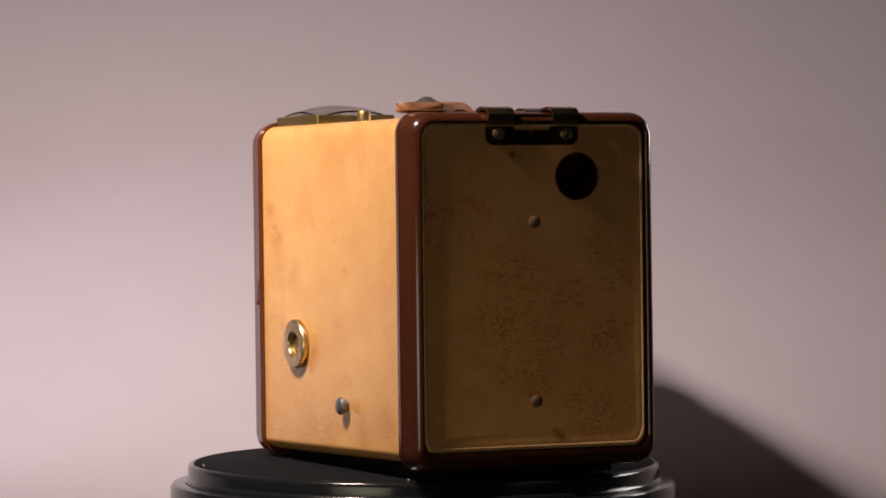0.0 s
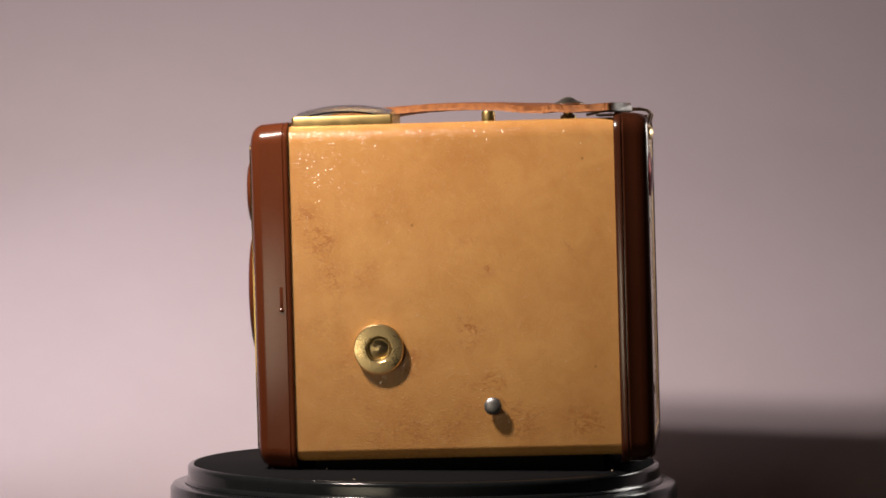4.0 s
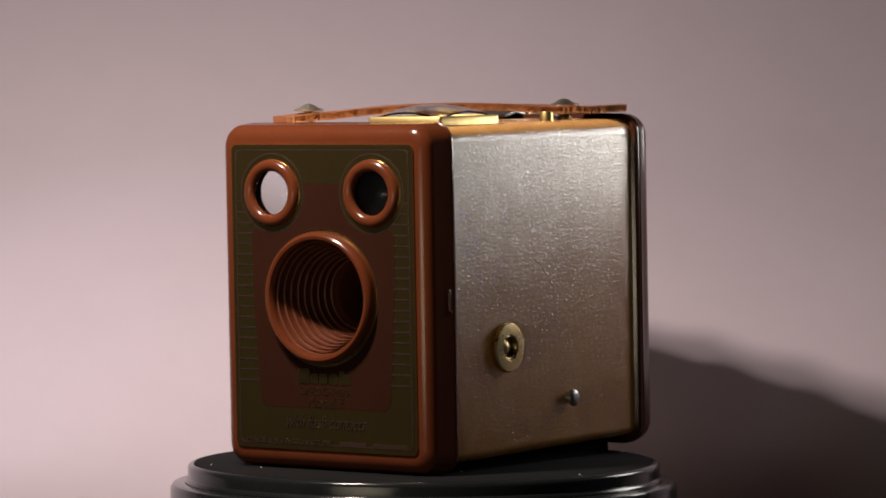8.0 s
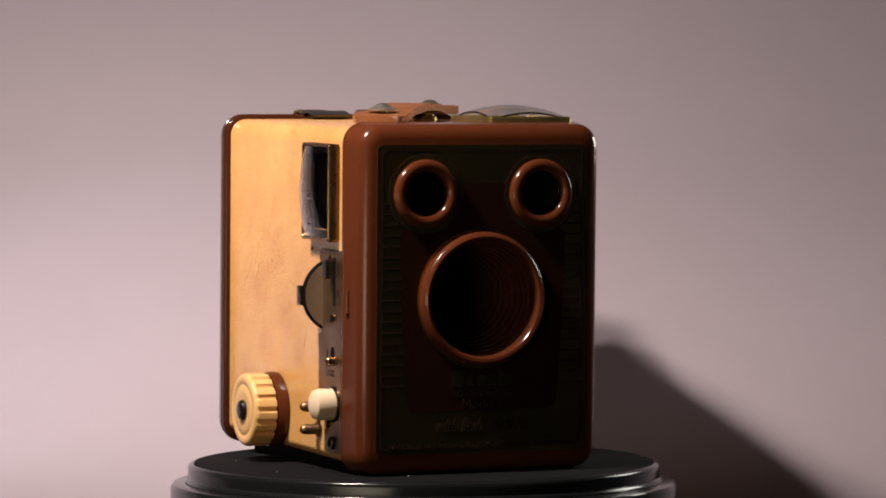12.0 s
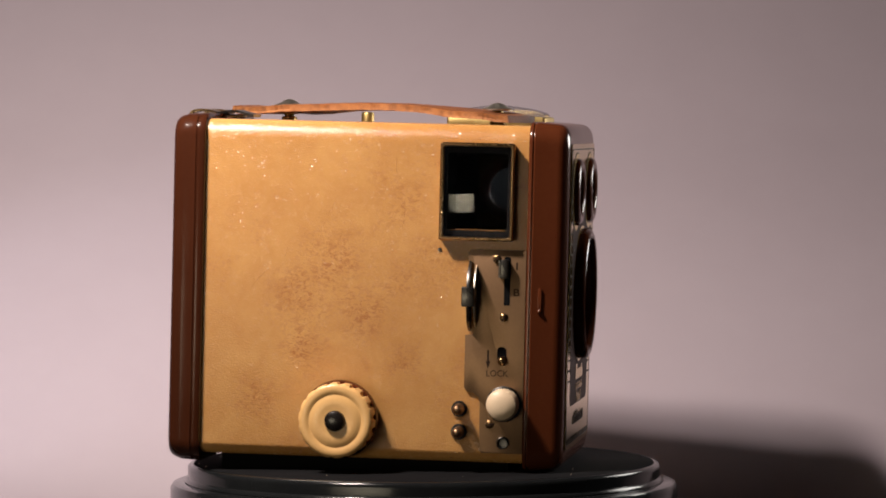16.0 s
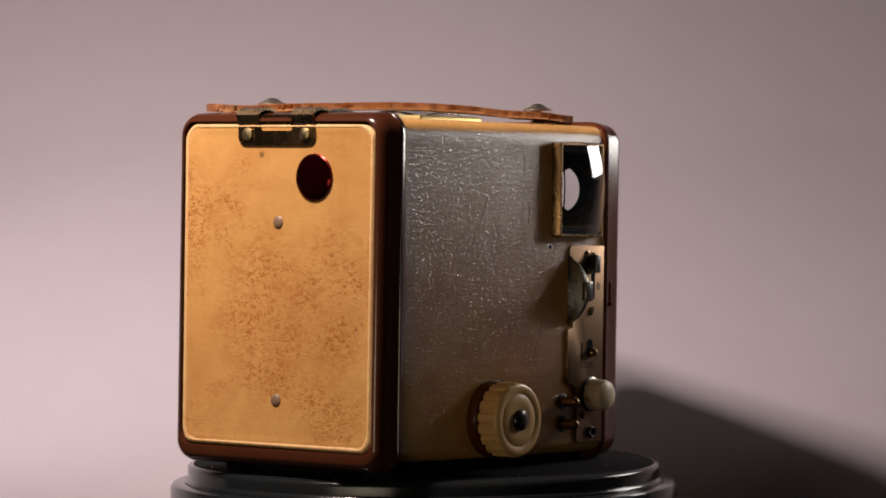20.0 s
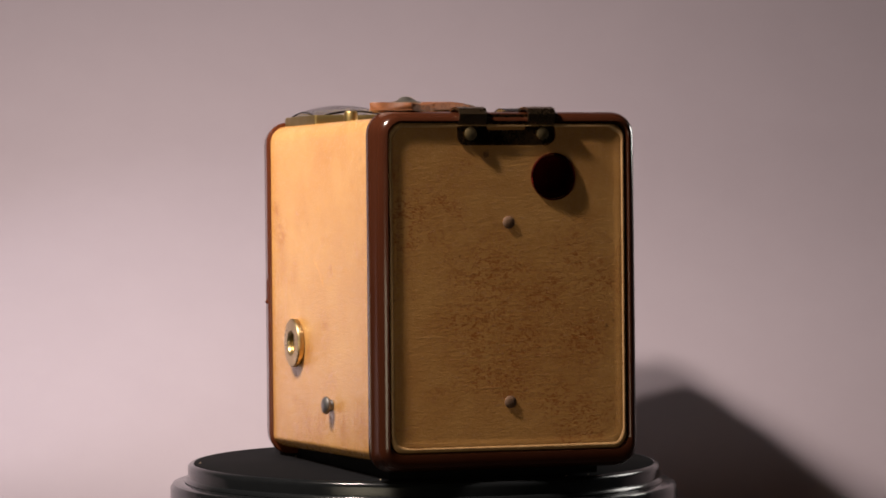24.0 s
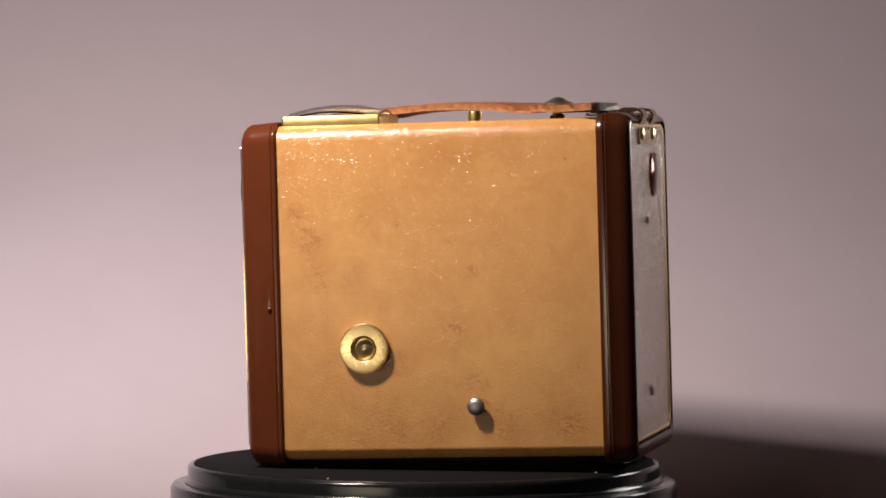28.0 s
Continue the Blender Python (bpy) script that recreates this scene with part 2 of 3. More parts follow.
def slab_bm(pts, h, edge=0.0, z=0.0):
    """A plate of outline pts from z to z + h, its upper edge eased by about edge."""
    c = (sum(p[0] for p in pts) / len(pts), sum(p[1] for p in pts) / len(pts))

    def ring(level, inset):
        out = []
        for x, y in pts:
            d = math.hypot(x - c[0], y - c[1]) or 1
            out.append((x - (x - c[0]) / d * inset, y - (y - c[1]) / d * inset, level))
        return out
    rings = [ring(z, 0)] + ([ring(z + h - edge, 0), ring(z + h - edge * 0.3, edge * 0.3)] if edge else []) + [ring(z + h, edge)]
    return loft_bm(rings)


def ring_bm(outer, inner, h, z=0.0):
    """A flat band between two outlines of equal counts."""
    def at(pts, level):
        return [(x, y, level) for x, y in pts]
    bm = loft_bm([at(inner, z), at(outer, z), at(outer, z + h), at(inner, z + h), at(inner, z)], False, False)
    bmesh.ops.remove_doubles(bm, verts=bm.verts[:], dist=1e-7)
    return bm


def torus_bm(r, tube, squash=1.0, n=48, k=14):
    return lathe_bm([(r + tube * math.cos(a), tube * squash * math.sin(a)) for a in np.linspace(0, 2 * math.pi, k + 1)], n)


def letters_bm(text, size, width, shear=0.0, depth=0.00012):
    """Letters of Blender's own font as a mesh, centred, width metres wide."""
    cu = bpy.data.curves.new("letters", "FONT")
    cu.body, cu.size, cu.shear, cu.align_x, cu.align_y, cu.extrude, cu.resolution_u = text, size, shear, "CENTER", "CENTER", depth / 2, 3
    ob = new("letters_source", cu)
    bpy.context.view_layer.update()
    me = bpy.data.meshes.new_from_object(ob.evaluated_get(bpy.context.evaluated_depsgraph_get()))
    bm = bmesh.new()
    bm.from_mesh(me)
    bpy.data.objects.remove(ob)
    bpy.data.curves.remove(cu)
    bpy.data.meshes.remove(me)
    xs = [v.co.x for v in bm.verts]
    k = width / (max(xs) - min(xs))
    mid = (max(xs) + min(xs)) / 2
    for v in bm.verts:
        v.co = Vector(((v.co.x - mid) * k, v.co.y, v.co.z))
    return bm


# faces of the box: u to the right, v up, w outwards
def face(origin, u, v, w):
    m = Matrix.Identity(4)
    for i, a in enumerate((u, v, w)):
        for j in range(3):
            m[j][i] = a[j]
    m.translation = origin
    return m


HALF, FRONT_Y, SEAM_F, SEAM_B, BACK_Y = 0.0428, -0.0640, -0.0512, 0.0543, 0.0651
FRONT = face((0, FRONT_Y, 0), (1, 0, 0), (0, 0, 1), (0, -1, 0))
BACK = face((0, 0.0637, 0), (-1, 0, 0), (0, 0, 1), (0, 1, 0))
KNOB_SIDE = face((-HALF, 0, 0), (0, -1, 0), (0, 0, 1), (-1, 0, 0))
DISC_SIDE = face((HALF, 0, 0), (0, 1, 0), (0, 0, 1), (1, 0, 0))
LID = face((0, 0, 0.1112), (1, 0, 0), (0, 1, 0), (0, 0, 1))


def on(m, u, v, w=0.0, turn=0.0):
    return m @ pose(u, v, w, 0, 0, turn)


# ---------------------------------------------------------------- sweep
# the paper hangs straight at the foot, slopes back behind the turntable and rises again
SLOPE, Y0 = 1.2, 0.246
edge = []
z = -0.158
while z < EYE_Z + 0.105:
    lean = Y0 + (SLOPE if z < EYE_Z else 0.95) * (z - EYE_Z) - 0.004
    edge.append((0.5 * (lean + 0.091 + math.sqrt((lean - 0.091) ** 2 + 0.034 ** 2)), z))
    z += 0.005
y1, z1 = edge[-1]
for a in np.linspace(0.1, 0.88, 10):
    edge.append((y1 + 0.22 * (math.sin(a * 1.1) - math.sin(0.11)) * 0.75, z1 + 0.22 * (1 - math.cos(a * 1.3)) + 0.09 * a))
edge.append((edge[-1][0] + 0.002, 0.52))
xs = np.linspace(-0.45, 0.45, 13)
bm = bmesh.new()
sheets = [[[bm.verts.new((x, y + back, z)) for x in xs] for y, z in edge] for back in (0.0, 0.003)]
for sheet in sheets:
    for a, b in zip(sheet, sheet[1:]):
        for k in range(len(xs) - 1):
            bm.faces.new((a[k], a[k + 1], b[k + 1], b[k]))
for a, b in ((sheets[0][0], sheets[1][0]), (sheets[0][-1], sheets[1][-1]), ([r[0] for r in sheets[0]], [r[0] for r in sheets[1]]), ([r[-1] for r in sheets[0]], [r[-1] for r in sheets[1]])):
    for k in range(len(a) - 1):
        bm.faces.new((a[k], a[k + 1], b[k + 1], b[k]))
tagged(part("backdrop", bm, PAPER), "sloping mauve-grey paper sweep behind the turntable", "backdrop", kind="structure")
tagged(part("table_top", box_bm(-0.75, 0.75, -0.45, 0.50, -0.19, -0.16, 0.004), varied("dark_table_paint", (0.020, 0.020, 0.021), (0.030, 0.029, 0.028), 8, 0.7)),
       "plain dark table under the turntable", "table", kind="structure")

# unseen small room added round the set; its cool walls bounce light into shadows
bm = box_bm(-1.15, 1.15, -1.65, 0.95, -0.22, 1.30)
bmesh.ops.reverse_faces(bm, faces=bm.faces[:])
me = bpy.data.meshes.new("bounce_walls")
bm.to_mesh(me)
bm.free()
me.materials.append(varied("cool_grey_bounce", (0.37, 0.43, 0.49), (0.345, 0.40, 0.455), 4, 0.9))
tagged(new("bounce_walls", me), "unseen plain cool grey walls added round the set to bounce fill", "wall", kind="structure")

# ---------------------------------------------------------------- turntable
turntable = tagged(new("turntable"), "round glossy black turntable with a stepped rim", "turntable")
R1, R2 = 0.0788, 0.0846
platter = part("platter", lathe_bm([(0, -.0003), (R1 - .0021, -.0003), (R1 - .0016, 0), (R1 - .0007, -.0003), (R1 - .0001, -.0010), (R1, -.0018), (R1, -.0046), (R1 + .0008, -.0052), (R1 + .0011, -.0060), (R1 - .01, -.0062)], 128), BLACK, turntable)
platter.matrix_basis = pose(0, 0, TOP)
part("turntable_base", lathe_bm([(R1 - .012, TOP - .0062), (R2 - .0022, TOP - .0062), (R2 - .0008, TOP - .0067), (R2, TOP - .0080), (R2, -0.156), (R2 + .006, -.158), (R2 + .006, -.1599), (0, -.1599)], 128), BLACK, turntable)
# dull disc added so the platter's top does not mirror the pale backdrop
part("mat", lathe_bm([(0, .0002), (R1 - .0024, .0002), (R1 - .0021, 0), (R1 - .0021, -.0003)], 128), VOID, platter, "matt black disc added to keep the platter's top dark")
rng = random.Random(5)
for i in range(14):
    r, a = rng.uniform(0.045, 0.076), rng.uniform(0, 6.28)
    d = rng.uniform(0.00012, 0.0003)
    bm = bmesh.new()
    bmesh.ops.create_icosphere(bm, subdivisions=1, radius=d)
    moved(bm, pose(r * math.cos(a), r * math.sin(a), d * 0.7 + .0002))
    part("dust_speck", bm, WHITE, platter, "pale dust speck" if i == 0 else "")

# ---------------------------------------------------------------- box camera: body
box = tagged(new("box_camera"), "worn tan leathercloth box camera with brown plastic ends and strap", "camera")

# leathercloth shell, open behind the two finder windows
zs0, zs1, ys0, ys1 = 0.0775, 0.1035, -0.0455, -0.0245
out = []
for sx, sy, a0, r in ((1, 1, 0, .0056), (-1, 1, 90, .0056), (-1, -1, 180, .0088), (1, -1, 270, .0088)):
    for i in range(8):
        a = radians(a0 + 90 * i / 7)
        q = r if sy > 0 else r * 0.48
        out.append((sx * (HALF - .0003 - r) + r * math.cos(a), .0566 + sy * (.0546 - q) + q * math.sin(a)))
sect = []
for i, (x, z) in enumerate(out):
    sect.append((x, z))
    if i == 15:
        sect += [(x, zs1), (x, zs0)]
ys = [SEAM_F - .0008, ys0, ys1, 0.0, 0.03, SEAM_B + .0008]
bm = bmesh.new()
vs = [[bm.verts.new((x, y, z)) for x, z in sect] for y in ys]
for j in range(len(ys) - 1):
    for i in range(len(sect)):
        if not (j == 1 and i == 16):
            k = (i + 1) % len(sect)
            bm.faces.new((vs[j][i], vs[j][k], vs[j + 1][k], vs[j + 1][i]))
body = part("body", bm, LEATHER, box, "tan leathercloth shell with rubbed brown patches")


def end_ring(y, w, h, r, flare=0.0):
    return [(x * (1 + flare * (0.056 - z) / 0.056), y, z) for x, z in rrect(w, h, r, 0, 0.0562, 7)]


# front frame: lip, groove, rounded shoulder, flat front with an opening
W0, H0 = 0.0870, 0.1128
rings = [end_ring(SEAM_F + .0002, W0 - .010, H0 - .010, .004), end_ring(SEAM_F, W0 - .0008, H0 - .0004, .0066), end_ring(SEAM_F - .0004, W0, H0, .007),
         end_ring(SEAM_F - .0011, W0, H0, .007), end_ring(SEAM_F - .0013, W0 - .0007, H0 - .0007, .0067), end_ring(SEAM_F - .0016, W0 - .0007, H0 - .0007, .0067),
         end_ring(SEAM_F - .0019, W0 - .0001, H0 - .0001, .007)]
TAPER = 0.0030           # the mould's draft, on both sides together
for a in np.linspace(0, math.pi / 2, 10):
    q, deep = 0.0048, 0.0045
    rings.append(end_ring(FRONT_Y + deep - deep * math.sin(a), W0 - TAPER - 2 * q * (1 - math.cos(a)), H0 - .0010 - 2 * q * (1 - math.cos(a)), .007 - .003 * (1 - math.cos(a))))
rings.append(end_ring(FRONT_Y, .0728, .0986, .003))
rings.append(end_ring(FRONT_Y + .0006, .0722, .0980, .003))
front_frame = part("front_frame", loft_bm(rings, False, False), BROWN, box, "glossy brown bakelite front rim", 50)
for sx, mat in ((1, DISC_SIDE), (-1, KNOB_SIDE)):
    u = -0.0546 if sx > 0 else 0.0557
    part("side_slot", moved(slab_bm(rrect(.0011, .0075, .0005), .0004, .0001), on(mat, u, .0555, .0001)), BROWN, front_frame)
    part("slot_stud", moved(lathe_bm([(.0008, 0), (.0007, .0006), (.0003, .0009), (0, .001)], 12), on(mat, u, .0517, .0002)), BROWN, front_frame)

# ---------------------------------------------------------------- face plate
XL, XR, ZM = -.0200, .0203, .0900      # finder centres
LX, LZ = -.0004, .0562                 # lens centre


def hole_plate(w, h, z0, holes, n=40):
    """A rounded plate with round holes, in u, v; filled by triangles."""
    bm = bmesh.new()
    loops = [rrect(w, h, .0022, 0, z0, 5)] + [circle(r, n, x, y) for x, y, r in holes]
    edges = []
    for pts in loops:
        vv = [bm.verts.new((x, y, 0)) for x, y in pts]
        edges += [bm.edges.new((vv[i], vv[(i + 1) % len(vv)])) for i in range(len(vv))]
    bmesh.ops.triangle_fill(bm, edges=edges, use_beauty=True, use_dissolve=False)
    ext = bmesh.ops.extrude_face_region(bm, geom=bm.faces[:])
    moved_up = [e for e in ext["geom"] if isinstance(e, bmesh.types.BMVert)]
    bmesh.ops.translate(bm, verts=moved_up, vec=(0, 0, .0008))
    return bm


HOLES = [(XL, ZM, .0094), (XR, ZM, .0094), (LX, LZ, .0196)]
plate = part("face_plate", moved(hole_plate(.0734, .0992, .0561, HOLES), on(FRONT, 0, 0, -.0003)), GOLD, box, "brushed gold face plate with brown print", 20)
P0 = 0.00052      # outer face of the plate


def printed(name, bm, mat, w, label=""):
    return part(name, moved(bm, on(FRONT, 0, 0, P0 + w)), mat, plate, label)


# brown panel: tapered below, cut out round the finders
panel = [(-.0085, .0932)]
for a in np.linspace(8, -118, 10):
    panel.append((XL + .0126 * math.cos(radians(a)), ZM + .0126 * math.sin(radians(a))))
panel += [(-.0287, .0775), (-.0287, .0690), (-.0284, .0560), (-.0276, .0420), (-.0268, .0300), (-.0262, .0240)]
panel += [(-.0262 + .0034 * (1 - math.cos(a)), .0236 - .0034 * math.sin(a)) for a in np.linspace(0.2, math.pi / 2, 5)]
right = [(-x + 0.0002, z) for x, z in panel[::-1]]
bm = bmesh.new()
vv = [bm.verts.new((x, z, 0)) for x, z in panel + right]
bmesh.ops.triangle_fill(bm, edges=[bm.edges.new((vv[i], vv[(i + 1) % len(vv)])) for i in range(len(vv))]
                        + [bm.edges.new((q[i], q[(i + 1) % 48])) for q in [[bm.verts.new((x, y, 0)) for x, y in circle(.0196, 48, LX, LZ)]] for i in range(48)], use_beauty=True)
printed("brown_panel", bm, DARK_BROWN, .00006, "dark brown lacquered panel")
# rings of gold and thin brown lines
for x in (XL, XR):
    printed("gold_ring", ring_bm(circle(.0126, 56, x, ZM), circle(.0095, 56, x, ZM), .00008), GOLD_INK, .00006)
    printed("ring_line", ring_bm(circle(.0130, 56, x, ZM), circle(.0126, 56, x, ZM), .00006), INK, .00004)
printed("gold_ring", ring_bm(circle(.0224, 72, LX, LZ), circle(.0198, 72, LX, LZ), .00008), GOLD_INK, .00010)
printed("border_line", ring_bm(rrect(.0702, .0960, .0018, 0, .0561, 5), rrect(.0694, .0952, .0016, 0, .0561, 5), .00005), INK, .00002)
N_BARS = 18
for side in (-1, 1):
    for i in range(N_BARS):
        z = .0870 - i * .00343
        inner = np.interp(z, [.020, .030, .042, .056, .069], [.0262, .0268, .0276, .0284, .0287])
        if z > .0795:
            inner = max(inner, .0203 + math.sqrt(max(0, .0130 ** 2 - (z - ZM) ** 2)))
        a, b = (-.0346, -inner) if side < 0 else (inner, .0346)
        if b - a > .0004:
            printed("bar", box_bm(a, b, z - .00028, z + .00028, 0, .00006), INK, .00003)
# writing; the maker's words stand as plain bars
for name, text, size, wide, u, v, shear, mat in (
        ("small_letters", "SIX-20 CAMERA", .0034, .0208, .0006, .0257, 0, GOLD_INK), ("model_letters", "Model F", .0048, .0144, .0005, .0221, 0, GOLD_INK),
        ("script_letters", "with flash contacts", .0062, .0320, .0005, .0156, 0.45, INK), ("foot_letters", "MADE IN ENGLAND BY", .0024, .0352, -.0148, .0090, 0, INK)):
    printed(name, moved(letters_bm(text, size, wide, shear), pose(u, v, 0)), mat, .00014)
for u, wide, v, tall in ((-.0082, .0046, .0306, .0050), (-.0040, .0030, .0299, .0034), (-.0004, .0034, .0299, .0034), (.0036, .0036, .0299, .0034), (.0070, .0022, .0303, .0046), (.0094, .0026, .0299, .0034)):
    printed("maker_mark", slab_bm(rrect(wide, tall, .0006, u, v, 3), .0001), GOLD_INK, .00012)
for u, wide in ((.0112, .0104), (.0258, .0140)):
    printed("maker_bar", slab_bm(rrect(wide, .0015, .0003, u, .0090, 2), .00006), INK, .00004)

# ---------------------------------------------------------------- finder windows on the front
for i, x in enumerate((XL, XR)):
    ring = part("finder_ring", moved(torus_bm(.0090, .0020, 0.9), on(FRONT, x, ZM, .0008)), BROWN, box, "rounded brown ring round a finder window")
    part("tube", moved(lathe_bm([(.0079, -.0002), (.0079, -.006)], 40), on(FRONT, x, ZM, 0)), VOID, ring)
    gp = part("window_glass", moved(lathe_bm([(0, .0018), (.0022, .0016), (.0045, .0010), (.0064, .0002), (.0078, -.0006), (.0078, -.0014), (0, -.0014)], 40), on(FRONT, x, ZM, 0)), COATED, ring, "round glass window")
    gp.visible_shadow = False
# mirror chamber behind one window, open to the side finder; a blind chamber behind the other
chamber = part("finder_chamber", joined(box_bm(-.0424, -.0060, ys0 - .004, ys1 + .004, zs0 - .0030, zs0 - .0010), box_bm(-.0424, -.0060, ys0 - .004, ys1 + .004, zs1 + .0010, zs1 + .0030),
                                        box_bm(-.0080, -.0062, -.0630, ys1 + .004, zs0 - .001, zs1 + .001),
                                        box_bm(-.0424, -.0060, ys1 + .0012, ys1 + .0030, zs0 - .003, zs1 + .003)), VOID, box, "matt black finder chamber")
part("finder_mirror", moved(box_bm(-.0150, .0150, -.0004, 0, -.0128, .0128), pose(XL, -.0430, .0904, 0, 0, -41)), MIRROR, chamber, "slanted mirror with a darkened tint")
part("blind_chamber", box_bm(.0080, .0400, -.0580, -.0570, .0790, .1030), VOID, box)

# ---------------------------------------------------------------- lens hood
hood = [(.0214, -.0008), (.0216, .0012), (.0215, .0026), (.0210, .0037), (.0201, .0042), (.0192, .0040), (.0186, .0032), (.0184, .0022)]
lens_hood = part("lens_hood", moved(lathe_bm(hood, 72), on(FRONT, LX, LZ, 0)), BROWN, box, "deep brown lens hood with stepped baffles", 40)
baffle = [(.0184, .0022)]
r, z = .0184, .0012
for i in range(9):                       # stepped baffle rings
    baffle += [(r, z), (r - .0002, z - .0004), (r - .0006, z - .0005), (r - .00078, z - .0001)]
    r, z = r - .00078, z - .0026
baffle += [(.0110, z + .0010), (.0106, z + .0004), (.0103, z - .0008), (.0098, -.0320)]
part("baffle", moved(lathe_bm(baffle, 72), on(FRONT, LX, LZ, 0)), HOOD, lens_hood, "satin brown stepped funnel", 20)
part("lens_glass", moved(lathe_bm([(0, .0006), (.002, .0004), (.0045, 0), (.0045, -.001), (0, -.001)], 32), on(FRONT, LX, LZ, -.0300)), DIM_GLASS, lens_hood)
part("lens_cell", moved(lathe_bm([(0, 0), (.0100, 0), (.0100, -.0005)], 32), on(FRONT, LX, LZ, -.0320)), VOID, lens_hood)


# ---------------------------------------------------------------- brilliant finders on lid and side
def finder(name, mat, u, v, wide, tall, rise, bulge, label, chamber_depth, metal):
    frame_ob = part(name, moved(loft_bm([[(x, y, 0) for x, y in rrect(wide, tall, .0008)], [(x, y, rise - .0005) for x, y in rrect(wide, tall, .0008)],
                                         [(x, y, rise) for x, y in rrect(wide - .0008, tall - .0008, .0007)], [(x, y, rise) for x, y in rrect(wide - .0018, tall - .0018, .0010)],
                                         [(x, y, rise - .0006) for x, y in rrect(wide - .0024, tall - .0024, .0010)], [(x, y, -chamber_depth) for x, y in rrect(wide - .0024, tall - .0024, .0010)]],
                                        False, False), on(mat, u, v, 0)), metal, box, label, 40)
    w2, h2 = wide - .0022, tall - .0022
    n = 10
    bm = bmesh.new()
    lens = []
    for j in range(n + 1):
        row = []
        for i in range(n + 1):
            a, b = 2 * i / n - 1, 2 * j / n - 1
            dome = 1 - (a * a + b * b) / 2
            row.append(bm.verts.new((a * w2 / 2, b * h2 / 2, rise - .0007 + bulge * dome)))
        lens.append(row)
    low = [[bm.verts.new((v_.co.x, v_.co.y, v_.co.z - .0006)) for v_ in row] for row in lens]
    for grid, flip in ((lens, 1), (low, -1)):
        for j in range(n):
            for i in range(n):
                q = [grid[j][i], grid[j][i + 1], grid[j + 1][i + 1], grid[j + 1][i]]
                bm.faces.new(q[::flip])
    rim = [(0, i) for i in range(n)] + [(j, n) for j in range(n)] + [(n, n - i) for i in range(n)] + [(n - j, 0) for j in range(n)]
    for k in range(len(rim)):
        (a, b), (c, d) = rim[k], rim[(k + 1) % len(rim)]
        bm.faces.new((lens[a][b], low[a][b], low[c][d], lens[c][d]))
    gp = part("finder_lens", moved(bm, on(mat, u, v, 0)), GLASS, frame_ob, "domed clear finder lens", 60)
    gp.visible_shadow = False
    return frame_ob


side_finder = finder("side_finder", KNOB_SIDE, .0349, .0897, .0240, .0314, .0036, .0036, "rectangular dark brass-framed side finder window", 0.0004, DARK_BRASS)
part("finder_mask", moved(ring_bm(rrect(.0220, .0294, .001), rrect(.0194, .0246, .001), .0004), on(KNOB_SIDE, .0349, .0897, .0002)), VOID, side_finder)
top_finder = finder("top_finder", LID, .0232, -.0338, .0290, .0330, .0030, .0044, "dull brass-framed domed finder window on the lid", 0.0, BRASS)
part("finder_floor", moved(slab_bm(rrect(.0264, .0304, .001), .0003), on(LID, .0232, -.0338, .0002)), VOID, top_finder)

# ---------------------------------------------------------------- control plate on the knob side (u runs to the front)
ctl_pts = [(.0512, .0064), (.0512, .0718), (.0334, .0718), (.0324, .0708), (.0324, .0686), (.0346, .0672), (.0346, .0446), (.0320, .0442), (.0320, .0272), (.0330, .0260), (.0352, .0256), (.0366, .0244), (.0372, .0226), (.0374, .0070), (.0380, .0064)]
control = part("control_plate", moved(slab_bm(ctl_pts[::-1], .0007, .0001), on(KNOB_SIDE, 0, -.0006, 0)), BRONZE, box, "dull bronze control plate with stamped letters", 30)


def control_bit(name, bm, mat, u, v, w=.0007, label="", turn=0.0):
    return part(name, moved(bm, on(KNOB_SIDE, u - .0006, v - .0010, w, turn)), mat, control, label)


def screw_bm(r):
    head = lathe_bm([(r, 0), (r * .95, r * .25), (r * .6, r * .5), (0, r * .6)], 20)
    return head


for u, v, turn in ((.0424, .0693, 30), (.0450, .0505, 70), (.0412, .0160, 10)):
    s = control_bit("screw", screw_bm(.0014), DARK_BRASS, u, v)
    part("screw_slot", moved(box_bm(-.0013, .0013, -.00018, .00018, 0, .0009), on(KNOB_SIDE, u - .0006, v - .0010, .0007, turn)), INK, s)
control_bit("slot", slab_bm(rrect(.0020, .0155, .0003), .0001), VOID, .0458, .0622, label="dark slot of the shutter lever")
lever = control_bit("serrated_lever", box_bm(-.0012, .0012, -.0030, .0030, 0, .0030, .0003), STEEL, .0450, .0662, label="small serrated steel lever")
for i in range(7):
    part("tooth", moved(box_bm(-.0018, -.0010, -.0003, .0003, 0, .0031), on(KNOB_SIDE, .0444, .0628 + i * .0008, .0007)), STEEL, lever)
control_bit("mark_letter", letters_bm("I", .0034, .0005), INK, .0488, .0670)
control_bit("mark_letter", letters_bm("B", .0034, .0019), INK, .0489, .0586)
control_bit("arrow", slab_bm([(0, -.0034), (.0008, -.0010), (.0003, -.0010), (.0003, .0026), (-.0003, .0026), (-.0003, -.0010), (-.0008, -.0010)], .0001), INK, .0402, .0374)
control_bit("lock_hole", slab_bm(rrect(.0030, .0054, .0014), .0001), VOID, .0446, .0384)
control_bit("lock_stud", lathe_bm([(.0016, 0), (.0016, .0012), (.0012, .0022), (.0006, .0026), (0, .0027)], 20), DARK_BRASS, .0449, .0366, label="small brass lock stud")
control_bit("mark_letters", letters_bm("LOCK", .0030, .0070), INK, .0433, .0324)
